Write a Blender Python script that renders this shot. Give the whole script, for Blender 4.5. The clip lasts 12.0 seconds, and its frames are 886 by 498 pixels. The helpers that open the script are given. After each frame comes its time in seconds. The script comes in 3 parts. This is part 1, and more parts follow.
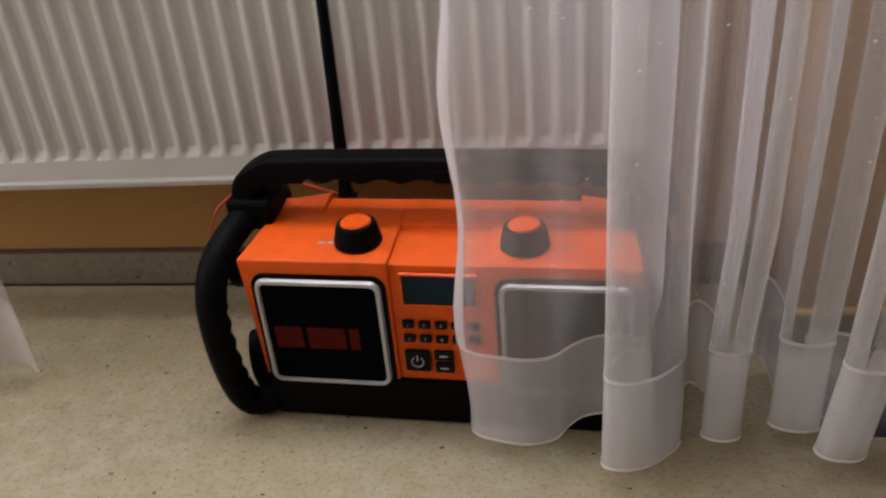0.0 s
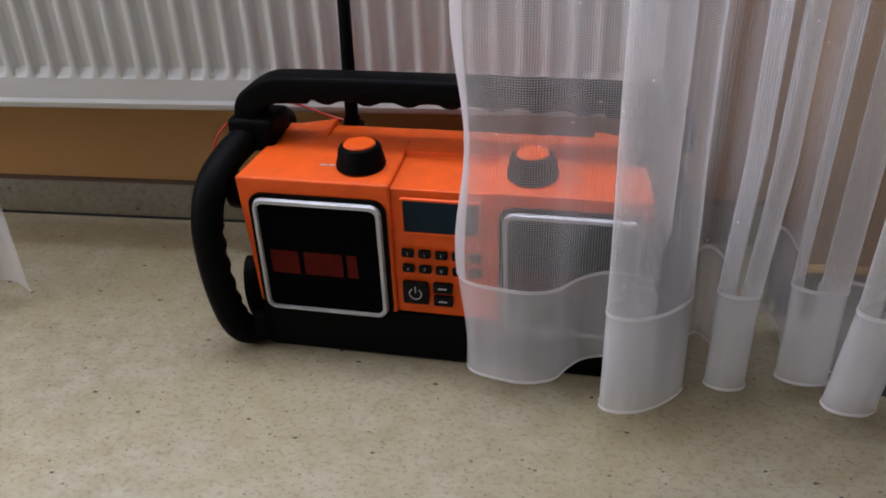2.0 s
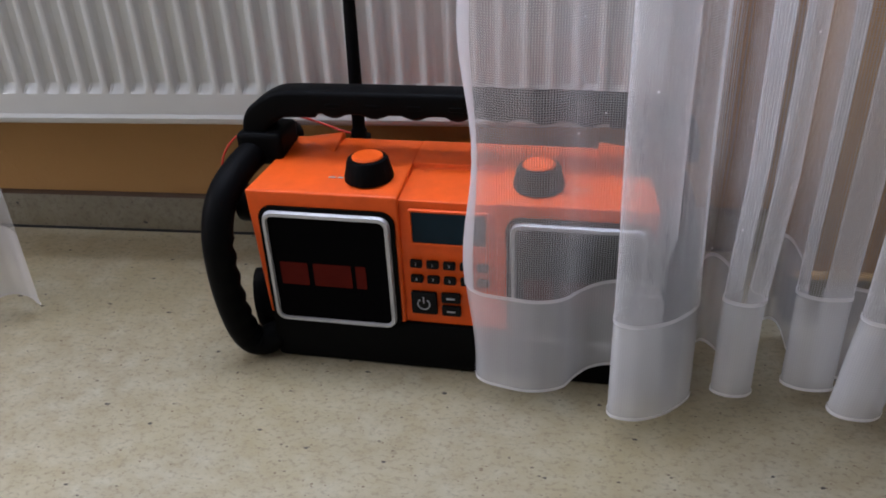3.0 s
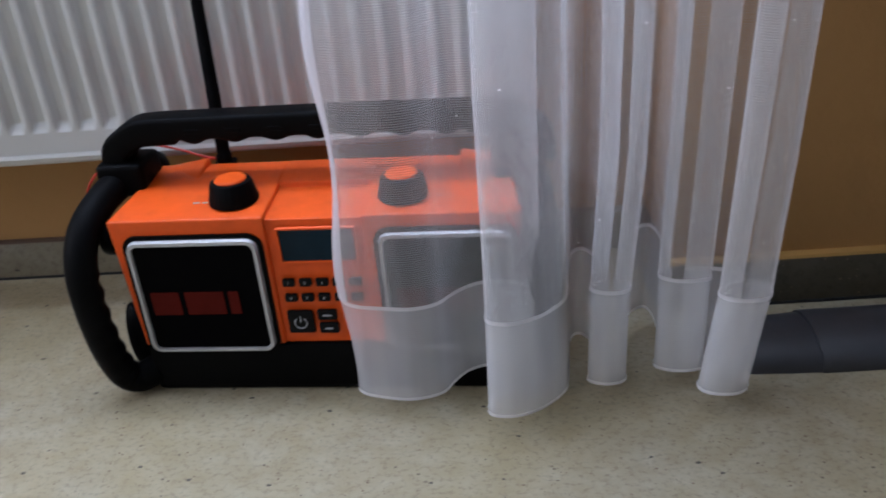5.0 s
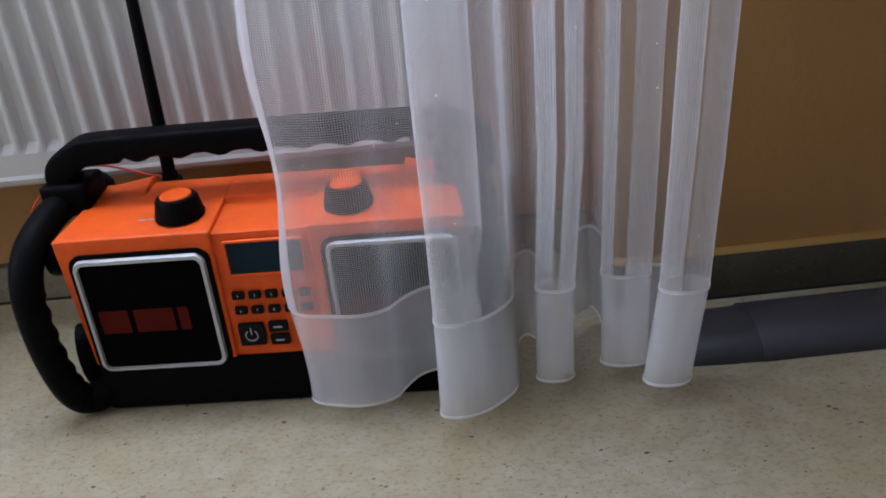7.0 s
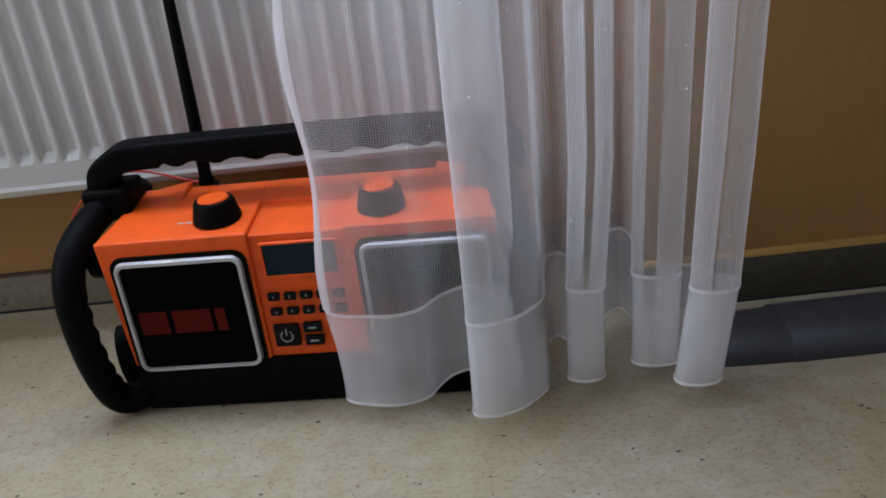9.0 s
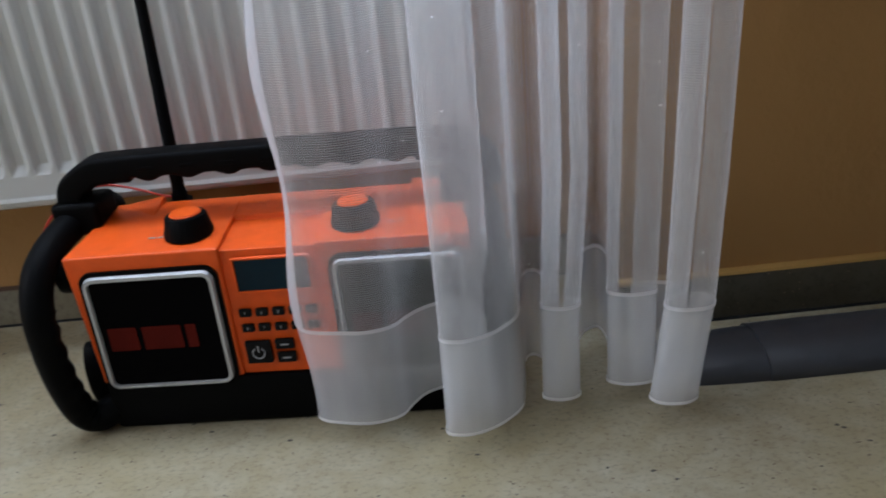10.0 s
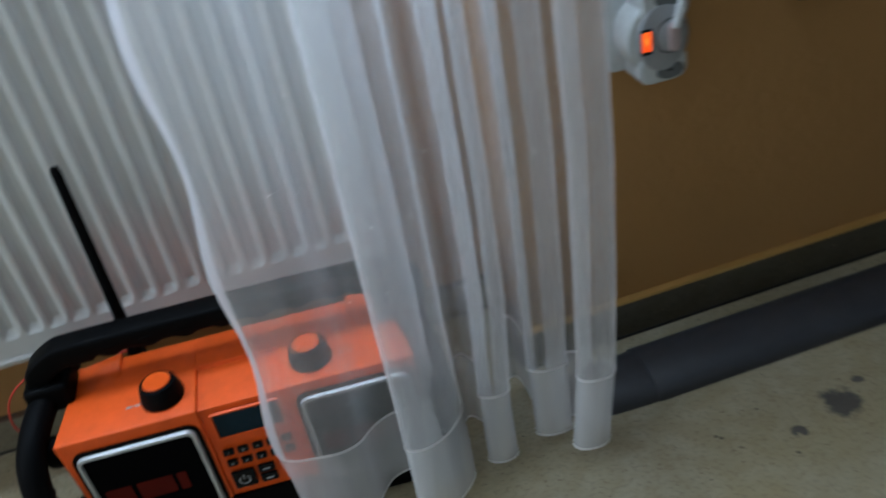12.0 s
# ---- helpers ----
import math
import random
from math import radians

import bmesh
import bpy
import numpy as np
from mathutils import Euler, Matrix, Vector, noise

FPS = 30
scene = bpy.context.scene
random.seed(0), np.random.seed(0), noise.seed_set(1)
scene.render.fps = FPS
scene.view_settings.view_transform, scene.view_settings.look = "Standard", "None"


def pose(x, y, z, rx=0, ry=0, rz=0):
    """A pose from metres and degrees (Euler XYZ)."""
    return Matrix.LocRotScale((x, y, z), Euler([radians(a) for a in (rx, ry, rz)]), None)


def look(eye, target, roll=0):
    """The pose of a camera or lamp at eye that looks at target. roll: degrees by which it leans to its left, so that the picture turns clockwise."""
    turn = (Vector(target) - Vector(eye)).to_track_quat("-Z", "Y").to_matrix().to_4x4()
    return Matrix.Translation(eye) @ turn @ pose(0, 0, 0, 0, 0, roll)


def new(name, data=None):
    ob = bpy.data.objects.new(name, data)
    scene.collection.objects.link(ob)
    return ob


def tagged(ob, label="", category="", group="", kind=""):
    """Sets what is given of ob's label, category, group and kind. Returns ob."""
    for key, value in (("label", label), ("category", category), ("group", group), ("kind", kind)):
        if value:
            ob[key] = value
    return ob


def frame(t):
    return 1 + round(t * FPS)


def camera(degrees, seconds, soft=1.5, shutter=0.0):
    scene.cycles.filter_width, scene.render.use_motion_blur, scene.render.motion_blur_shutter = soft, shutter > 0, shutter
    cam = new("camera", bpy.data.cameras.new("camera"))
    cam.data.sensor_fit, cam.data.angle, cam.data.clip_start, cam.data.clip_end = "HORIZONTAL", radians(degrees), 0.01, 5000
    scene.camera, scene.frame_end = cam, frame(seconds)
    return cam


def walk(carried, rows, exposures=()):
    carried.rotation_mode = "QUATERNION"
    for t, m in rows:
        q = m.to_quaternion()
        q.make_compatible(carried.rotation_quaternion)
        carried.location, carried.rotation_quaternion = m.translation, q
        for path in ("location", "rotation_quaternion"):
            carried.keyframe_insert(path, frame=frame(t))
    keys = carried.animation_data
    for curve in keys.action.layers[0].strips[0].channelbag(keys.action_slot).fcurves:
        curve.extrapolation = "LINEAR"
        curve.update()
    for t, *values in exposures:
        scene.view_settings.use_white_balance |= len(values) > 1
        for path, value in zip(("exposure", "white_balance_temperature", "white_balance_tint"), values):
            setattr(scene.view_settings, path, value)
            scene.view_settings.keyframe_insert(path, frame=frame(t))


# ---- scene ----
cam = camera(54.0, 12.0, soft=1.8, shutter=0.7)
PATH = [
    (0, (0.304, -0.586, 0.535), (-0.088, 1.1, -0.468), -5.4),
    (0.5, (0.295, -0.588, 0.523), (-0.126, 1.074, -0.508), -4.4),
    (1, (0.295, -0.593, 0.507), (-0.114, 1.065, -0.534), -5.6),
    (1.5, (0.298, -0.593, 0.481), (-0.147, 1.07, -0.538), -3.5),
    (2, (0.308, -0.593, 0.476), (-0.106, 1.082, -0.536), -2.6),
    (2.5, (0.303, -0.596, 0.482), (-0.116, 1.082, -0.524), -3.1),
    (4.5, (0.32, -0.612, 0.469), (-0.019, 1.119, -0.475), -3.1),
    (5, (0.343, -0.607, 0.465), (0.111, 1.143, -0.474), -5.0),
    (5.5, (0.348, -0.608, 0.465), (0.138, 1.153, -0.46), -5.2),
    (6, (0.354, -0.615, 0.459), (0.193, 1.159, -0.449), -5.5),
    (6.5, (0.354, -0.619, 0.459), (0.221, 1.16, -0.445), -5.9),
    (8.5, (0.35, -0.637, 0.454), (0.177, 1.148, -0.43), -6.1),
    (9, (0.348, -0.638, 0.454), (0.158, 1.153, -0.414), -6.8),
    (9.5, (0.347, -0.637, 0.472), (0.167, 1.15, -0.408), -6.5),
    (10, (0.357, -0.634, 0.446), (0.202, 1.181, -0.38), -6.0),
    (10.5, (0.362, -0.61, 0.465), (0.389, 1.168, -0.451), -6.3),
    (11, (0.316, -0.595, 0.578), (0.458, 1.174, -0.344), -3.3),
    (11.5, (0.282, -0.596, 0.645), (0.382, 1.096, -0.416), -6.3),
    (12, (0.312, -0.628, 0.704), (0.471, 1.023, -0.414), -11.2),
]
walk(cam, [(t, look(eye, target, roll)) for t, eye, target, roll in PATH],
     exposures=[(0.0, -0.35, 6800, 21), (1.0, -0.29, 6350, 20), (2.5, -0.26, 5900, 19), (5.0, -0.17, 5450, 17), (9.5, -0.27, 5600, 15), (10.2, -0.28, 5600, 9), (11.0, -0.30, 5300, 3), (12.0, -0.55, 5300, 3)])

# ---------------------------------------------------------------- light
world = bpy.data.worlds.new("room_sky")
scene.world = world
world.use_nodes = True
wn = world.node_tree
sky = wn.nodes.new("ShaderNodeTexSky")
sky.sky_type, sky.sun_disc, sky.sun_elevation, sky.sun_rotation = "NISHITA", False, radians(35), radians(20)
wn.links.new(sky.outputs[0], wn.nodes["Background"].inputs[0])
wn.nodes["Background"].inputs[1].default_value = 0.08


def area_lamp(name, eye, target, wide, high, watts, colour):
    lamp = bpy.data.lights.new(name, "AREA")
    lamp.shape, lamp.size, lamp.size_y, lamp.energy, lamp.color = "RECTANGLE", wide, high, watts, colour
    ob = new(name, lamp)
    ob.matrix_world = look(eye, target)
    return ob


area_lamp("window_daylight", (-0.28, 0.265, 1.54), (-0.28, -1.235, 0.72), 1.38, 1.20, 96, (0.84, 0.92, 1.0))
# added fill from the left, no window is known on that side
area_lamp("side_fill_lamp", (-1.95, -0.85, 1.5), (0.3, -0.3, 0.5), 1.2, 1.2, 31, (1.0, 0.96, 0.90))


# ---------------------------------------------------------------- materials
class Mat:
    """A small node-tree writer."""

    def __init__(self, name, rough=0.5, metal=0.0, spec=0.5):
        self.m = bpy.data.materials.new(name)
        self.m.use_nodes = True
        self.t = self.m.node_tree
        self.b = self.t.nodes["Principled BSDF"]
        self.b.inputs["Roughness"].default_value = rough
        self.b.inputs["Metallic"].default_value = metal
        self.b.inputs["Specular IOR Level"].default_value = spec

    def node(self, kind, **inputs):
        n = self.t.nodes.new(kind)
        for key, value in inputs.items():
            self.put(n.inputs[key.replace("_", " ")], value)
        return n

    def put(self, socket, value):
        if isinstance(value, bpy.types.NodeSocket):
            self.t.links.new(value, socket)
        else:
            socket.default_value = value

    def coords(self, scale=(1, 1, 1), kind="Object"):
        c = self.node("ShaderNodeTexCoord")
        mp = self.node("ShaderNodeMapping", Vector=c.outputs[kind], Scale=scale)
        return mp.outputs[0]

    def noise(self, scale, detail=4, rough=0.55, vec=None, distort=0.0):
        n = self.node("ShaderNodeTexNoise", Scale=scale, Detail=detail, Roughness=rough, Distortion=distort)
        self.put(n.inputs["Vector"], vec if vec is not None else self.coords())
        return n.outputs[0]

    def ramp(self, value, stops):
        r = self.node("ShaderNodeValToRGB", Fac=value)
        e = r.color_ramp.elements
        while len(e) < len(stops):
            e.new(0.5)
        for el, (pos, col) in zip(e, stops):
            el.position = pos
            el.color = (*col, 1) if len(col) == 3 else col
        return r.outputs[0]

    def mix(self, fac, a, b, blend="MIX"):
        n = self.t.nodes.new("ShaderNodeMix")
        n.data_type, n.blend_type = "RGBA", blend
        for idx, v in ((0, fac), (6, a), (7, b)):
            if not isinstance(v, bpy.types.NodeSocket) and idx > 0:
                v = (*v, 1)
            self.put(n.inputs[idx], v)
        return n.outputs[2]

    def maths(self, op, a, b=0.0, c=0.0):
        n = self.t.nodes.new("ShaderNodeMath")
        n.operation = op
        for idx, v in enumerate((a, b, c)):
            self.put(n.inputs[idx], v)
        return n.outputs[0]

    def colour(self, v):
        self.put(self.b.inputs["Base Color"], v if isinstance(v, bpy.types.NodeSocket) else (*v, 1))
        return self

    def bump(self, height, strength=0.2, distance=0.001):
        n = self.node("ShaderNodeBump", Height=height, Strength=strength, Distance=distance)
        self.put(self.b.inputs["Normal"], n.outputs[0])
        return self


def plastic(name, col, rough=0.42, grain=1200, strength=0.12, spec=0.5):
    m = Mat(name, rough, 0, spec)
    dust = m.noise(35, 5, 0.65)
    dark = tuple(c * 0.84 for c in col)
    lite = tuple(min(1, c * 1.08) for c in col)
    m.colour(m.ramp(dust, [(0.3, dark), (0.7, lite)]))
    m.put(m.b.inputs["Roughness"], m.maths("MULTIPLY_ADD", m.noise(60, 3), 0.22, rough - 0.11))
    m.bump(m.noise(grain, 2), strength, 0.0004)
    return m.m


def plain(name, col, rough=0.5, metal=0.0):
    m = Mat(name, rough, metal)
    m.colour(col)
    m.put(m.b.inputs["Roughness"], m.maths("MULTIPLY_ADD", m.noise(300, 2), 0.15, rough - 0.07))
    return m.m


ORANGE = plastic("orange_abs", (0.75, 0.093, 0.004), 0.42, 1500, 0.10, 0.28)
BLACK = plastic("black_moulded_plastic", (0.0024, 0.0024, 0.0026), 0.5, 900, 0.2, 0.045)
RUBBER = plastic("black_rubber", (0.0024, 0.0024, 0.0027), 0.55, 700, 0.3, 0.055)
GLOSS = plastic("glossy_black_plastic", (0.010, 0.011, 0.013), 0.12, 200, 0.02)
SILVER = plastic("silver_paint", (0.47, 0.47, 0.48), 0.46, 900, 0.06)
SILVER.node_tree.nodes["Principled BSDF"].inputs["Metallic"].default_value = 0.3
KEY = plastic("key_rubber", (0.005, 0.005, 0.0055), 0.5, 600, 0.1, 0.1)
PRINT = plain("white_print", (0.36, 0.36, 0.37), 0.6)
LOGO = plastic("dark_red_print", (0.075, 0.007, 0.004), 0.7, 600, 0.1, 0.05)
WHITE_PLASTIC = plastic("white_plastic", (0.66, 0.68, 0.68), 0.35, 800, 0.05)
PALE_GREY = plastic("pale_grey_plastic", (0.40, 0.41, 0.43), 0.4, 800, 0.06)
GREY_PLASTIC = plastic("grey_plastic", (0.16, 0.17, 0.18), 0.45, 800, 0.08)
PALE_PLUG = plastic("pale_pink_plug", (0.55, 0.44, 0.43), 0.4, 800, 0.05)
RED_CORD = plain("red_cord", (0.55, 0.035, 0.015), 0.45)
DUCT = plastic("dark_grey_pvc", (0.034, 0.035, 0.040), 0.42, 500, 0.08)
BROWN_PLASTIC = plastic("dark_brown_plastic", (0.035, 0.018, 0.010), 0.45, 700, 0.08)
HOLE = plain("dark_hole", (0.010, 0.009, 0.008), 0.95)


def grille_mat():
    m = Mat("perforated_grille", 0.85, 0.0, 0.0)
    v = m.node("ShaderNodeTexVoronoi", Vector=m.coords(), Scale=420)
    v.inputs["Randomness"].default_value = 0.0
    holes = m.ramp(v.outputs["Distance"], [(0.30, (0.0012, 0.0012, 0.0012)), (0.42, (0.0032, 0.0030, 0.0032))])
    m.colour(holes)
    m.bump(v.outputs["Distance"], 0.3, 0.0005)
    return m.m


GRILLE = grille_mat()


def paint_mat():
    m = Mat("ochre_wall_paint", 0.78, 0, 0.25)
    big, mid = m.noise(2.2, 3), m.noise(26, 5, 0.6)
    c = m.ramp(big, [(0.3, (0.410, 0.226, 0.080)), (0.7, (0.460, 0.257, 0.095))])
    scuff = m.ramp(m.noise(14, 6, 0.7), [(0.62, (0, 0, 0)), (0.78, (1, 1, 1))])
    m.colour(m.mix(m.maths("MULTIPLY", scuff, 0.16), c, (0.33, 0.18, 0.070)))
    rough = m.maths("ADD", m.maths("MULTIPLY", m.noise(150, 3, 0.6), 0.22), mid)
    return m.bump(rough, 0.7, 0.0040).m


PAINT = paint_mat()


def white_mat(name, col, rough):
    m = Mat(name, rough, 0, 0.4)
    a = m.noise(9, 5, 0.6)
    m.colour(m.ramp(a, [(0.3, tuple(c * 0.93 for c in col)), (0.7, col)]))
    return m.bump(m.noise(420, 2), 0.06, 0.0006).m


RADIATOR = white_mat("radiator_enamel", (0.62, 0.62, 0.60), 0.32)
PALE = white_mat("pale_room_paint", (0.62, 0.60, 0.55), 0.85)
CEILING = white_mat("white_ceiling_paint", (0.80, 0.80, 0.78), 0.9)
# dark so that the unseen east wall throws little light on the pier
SHADING_WALL = white_mat("dark_shading_wall", (0.045, 0.034, 0.024), 0.7)
FRAME_WHITE = white_mat("white_window_paint", (0.78, 0.78, 0.76), 0.35)


def lino_mat(name, gain=1.0, stain=False):
    m = Mat(name, 0.42, 0, 0.4)
    streak = m.noise(1.0, 6, 0.62, m.coords((34, 42, 34)), 0.15)
    cloud = m.noise(4.5, 4, 0.6)
    fine = m.noise(1.0, 4, 0.7, m.coords((170, 220, 170)))
    g = lambda c: tuple(min(1, v * gain) for v in c)
    c = m.ramp(streak, [(0.30, g((0.47, 0.385, 0.230))), (0.47, g((0.55, 0.470, 0.305))), (0.69, g((0.65, 0.575, 0.41)))])
    c = m.mix(m.ramp(cloud, [(0.42, (0, 0, 0)), (0.68, (0.55, 0.55, 0.55))]), c, g((0.56, 0.45, 0.225)))
    c = m.mix(m.ramp(fine, [(0.50, (0, 0, 0)), (0.68, (0.66, 0.66, 0.66))]), c, g((0.30, 0.24, 0.145)))
    for scale, size, col in ((46, 0.060, (0.035, 0.028, 0.022)), (105, 0.075, (0.11, 0.07, 0.04)), (23, 0.028, (0.03, 0.028, 0.026)), (170, 0.10, (0.16, 0.115, 0.07)), (75, 0.060, (0.08, 0.06, 0.04))):
        v = m.node("ShaderNodeTexVoronoi", Vector=m.node("ShaderNodeMapping", Vector=m.node("ShaderNodeTexCoord").outputs["Object"], Scale=(0.78, 1.2, 1), Rotation=(0, 0, scale * 0.01)).outputs[0], Scale=scale)
        pick = m.maths("GREATER_THAN", m.node("ShaderNodeSeparateColor", Color=v.outputs["Color"]).outputs[0], 0.56)
        dist = m.maths("ADD", v.outputs["Distance"], m.maths("MULTIPLY", m.noise(320, 3), 0.16))
        dot = m.maths("MULTIPLY", m.maths("LESS_THAN", dist, size + 0.098), pick)
        c = m.mix(m.maths("MULTIPLY", dot, 0.92), c, col)
    if stain:
        o = m.node("ShaderNodeTexCoord").outputs["Object"]
        wob = m.noise(55, 4, 0.65)
        for (x, y), r in (((0.748, -0.050), 0.024), ((0.690, -0.071), 0.007), ((0.783, -0.026), 0.008)):
            d = m.node("ShaderNodeVectorMath", Vector=o)
            d.operation = "DISTANCE"
            d.inputs[1].default_value = (x, y, 0)
            s = m.maths("ADD", d.outputs["Value"], m.maths("MULTIPLY", m.maths("SUBTRACT", wob, 0.5), 0.055))
            blot = m.ramp(m.maths("DIVIDE", s, r), [(0.6, (0.8, 0.8, 0.8)), (1.0, (0, 0, 0))])
            c = m.mix(blot, c, (0.035, 0.036, 0.045))
    m.colour(c)
    m.put(m.b.inputs["Roughness"], m.maths("MULTIPLY_ADD", m.noise(30, 4), 0.25, 0.40))
    return m.bump(m.noise(500, 3), 0.08, 0.0006).m


LINO = lino_mat("beige_flecked_linoleum", 0.53, True)
COVE = lino_mat("grey_beige_linoleum_skirting", 0.31)
COVE_DARK = lino_mat("dark_linoleum_skirting", 0.11)
LIP = plain("dark_brown_strip", (0.07, 0.036, 0.014), 0.6)
LIP_OCHRE = plain("ochre_paint_edge", (0.42, 0.24, 0.06), 0.6)


def cloth_mat(name, cover, weave, tint=(0.80, 0.79, 0.82), crisp=False):
    """Sheer voile: threads that scatter and pass light, open gaps between them."""
    m = Mat(name, 0.8)
    t = m.t
    uv = m.node("ShaderNodeUVMap")
    uv.uv_map = "cloth"
    sep = m.node("ShaderNodeSeparateXYZ", Vector=uv.outputs[0])
    wob = m.noise(90, 2, 0.5, uv.outputs[0])
    lines = []
    for axis, pitch, power in ((0, 0.00195, 0.92), (1, 0.00185, 1.0)):
        p = m.maths("MULTIPLY_ADD", sep.outputs[axis], 2 * math.pi / pitch, m.maths("MULTIPLY", wob, 2.0))
        line = m.maths("MULTIPLY_ADD", m.maths("SINE", p), 0.5, 0.5)
        if crisp:
            line = m.ramp(line, [(0.42, (0, 0, 0)), (0.78, (1, 1, 1))])
        lines.append(m.maths("MULTIPLY", line, power))
    thread = m.maths("MAXIMUM", lines[0], lines[1])
    knots = m.node("ShaderNodeTexVoronoi", Vector=uv.outputs[0], Scale=70.0)
    pick = m.maths("GREATER_THAN", m.node("ShaderNodeSeparateColor", Color=knots.outputs["Color"]).outputs[0], 0.55)
    slub = m.maths("MULTIPLY", m.maths("MULTIPLY", m.maths("LESS_THAN", knots.outputs["Distance"], 0.062), pick), 0.75 if crisp else 0.0)
    soft = m.maths("MULTIPLY_ADD", m.noise(1, 3, 0.5, m.node("ShaderNodeMapping", Vector=uv.outputs[0], Scale=(45, 5, 1)).outputs[0]), 0.16, -0.08)
    alpha = m.maths("ADD", m.maths("MULTIPLY_ADD", thread, weave, cover - 0.5 * weave), m.maths("ADD", slub, soft))
    n = m.t.nodes
    diff, tran, clear = n.new("ShaderNodeBsdfDiffuse"), n.new("ShaderNodeBsdfTranslucent"), n.new("ShaderNodeBsdfTransparent")
    for s in (diff, tran):
        s.inputs["Color"].default_value = (*tint, 1)
    both, out = n.new("ShaderNodeMixShader"), n.new("ShaderNodeMixShader")
    both.inputs[0].default_value = 0.45
    t.links.new(diff.outputs[0], both.inputs[1])
    t.links.new(tran.outputs[0], both.inputs[2])
    clamp = m.node("ShaderNodeClamp", Value=alpha)
    t.links.new(clamp.outputs[0], out.inputs[0])
    t.links.new(clear.outputs[0], out.inputs[1])
    t.links.new(both.outputs[0], out.inputs[2])
    t.links.new(out.outputs[0], n["Material Output"].inputs["Surface"])
    return m.m


SHEER = cloth_mat("sheer_white_voile", 0.21, 0.36, (0.95, 0.95, 0.97), True)
HEM = cloth_mat("doubled_white_voile", 0.35, 0.06, (0.95, 0.95, 0.97))
STITCH = cloth_mat("white_seam_thread", 0.80, 0.05, (0.86, 0.85, 0.87))
SELVEDGE = cloth_mat("folded_voile_edge", 0.74, 0.10, (0.84, 0.83, 0.87))


def thread_mat():
    m = Mat("white_voile_thread", 0.8)
    n = m.t.nodes
    diff, tran, both = n.new("ShaderNodeBsdfDiffuse"), n.new("ShaderNodeBsdfTranslucent"), n.new("ShaderNodeMixShader")
    tint = m.ramp(m.noise(400, 2), [(0.3, (0.88, 0.88, 0.91)), (0.7, (0.95, 0.95, 0.97))])
    for k, s in enumerate((diff, tran)):
        m.put(s.inputs["Color"], tint)
        m.t.links.new(s.outputs[0], both.inputs[k + 1])
    m.t.links.new(both.outputs[0], n["Material Output"].inputs["Surface"])
    return m.m


THREAD = thread_mat()


def glow_mat():
    m = Mat("glowing_orange_rocker", 0.25)
    m.colour((0.6, 0.06, 0.01))
    hot = m.ramp(m.noise(160, 3, 0.6), [(0.40, (0.75, 0.03, 0.0)), (0.68, (1.0, 0.20, 0.015))])
    m.put(m.b.inputs["Emission Color"], hot)
    m.b.inputs["Emission Strength"].default_value = 2.2
    return m.m


GLOW = glow_mat()


def lcd_mat():
    m = Mat("dark_lcd_glass", 0.10, 0, 0.11)
    m.colour(m.ramp(m.noise(22, 3), [(0.3, (0.004, 0.012, 0.020)), (0.7, (0.007, 0.021, 0.034))]))
    return m.m


LCD = lcd_mat()


# ---------------------------------------------------------------- mesh helpers
def mesh_ob(name, bm, material, smooth=False):
    me = bpy.data.meshes.new(name)
    bmesh.ops.recalc_face_normals(bm, faces=bm.faces)
    bm.to_mesh(me)
    bm.free()
    me.materials.append(material)
    if smooth:
        me.polygons.foreach_set("use_smooth", [True] * len(me.polygons))
        me.set_sharp_from_angle(angle=radians(38))
    return new(name, me)


def part(name, bm, material, parent, label="", smooth=True):
    ob = mesh_ob(name, bm, material, smooth)
    ob.parent = parent
    return tagged(ob, label) if label else ob


def empty(name, at=(0, 0, 0)):
    ob = new(name)
    ob.location = at
    ob.empty_display_size = 0.05
    bpy.context.view_layer.update()
    return ob


def block(x0, x1, y0, y1, z0, z1, bevel=0.0, seg=2, bm=None):
    own = bmesh.new()
    r = bmesh.ops.create_cube(own, size=1)
    for v in own.verts:
        v.co = Vector(((x0 + x1) / 2 + v.co.x * (x1 - x0), (y0 + y1) / 2 + v.co.y * (y1 - y0), (z0 + z1) / 2 + v.co.z * (z1 - z0)))
    if bevel:
        bmesh.ops.bevel(own, geom=own.edges[:], offset=bevel, segments=seg, affect="EDGES", profile=0.6)
    if bm is None:
        return own
    return merge(bm, own)


def merge(bm, other):
    tmp = bpy.data.meshes.new("tmp")
    other.to_mesh(tmp)
    other.free()
    bm.from_mesh(tmp)
    bpy.data.meshes.remove(tmp)
    return bm


def prism(outline, lo, hi, place, bevel=0.0, seg=2):
    """A closed outline (a, b) carried from lo to hi along a third axis; place(a, b, c) gives the point."""
    bm = bmesh.new()
    bot = [bm.verts.new(place(a, b, lo)) for a, b in outline]
    top = [bm.verts.new(place(a, b, hi)) for a, b in outline]
    bm.faces.new(bot)
    bm.faces.new(top)
    n = len(outline)
    for i in range(n):
        bm.faces.new((bot[i], bot[(i + 1) % n], top[(i + 1) % n], top[i]))
    if bevel:
        bmesh.ops.recalc_face_normals(bm, faces=bm.faces)
        ed = [e for e in bm.edges if len(e.link_faces) == 2 and e.calc_face_angle() > 0.5]
        bmesh.ops.bevel(bm, geom=ed, offset=bevel, segments=seg, affect="EDGES", profile=0.6)
    return bm


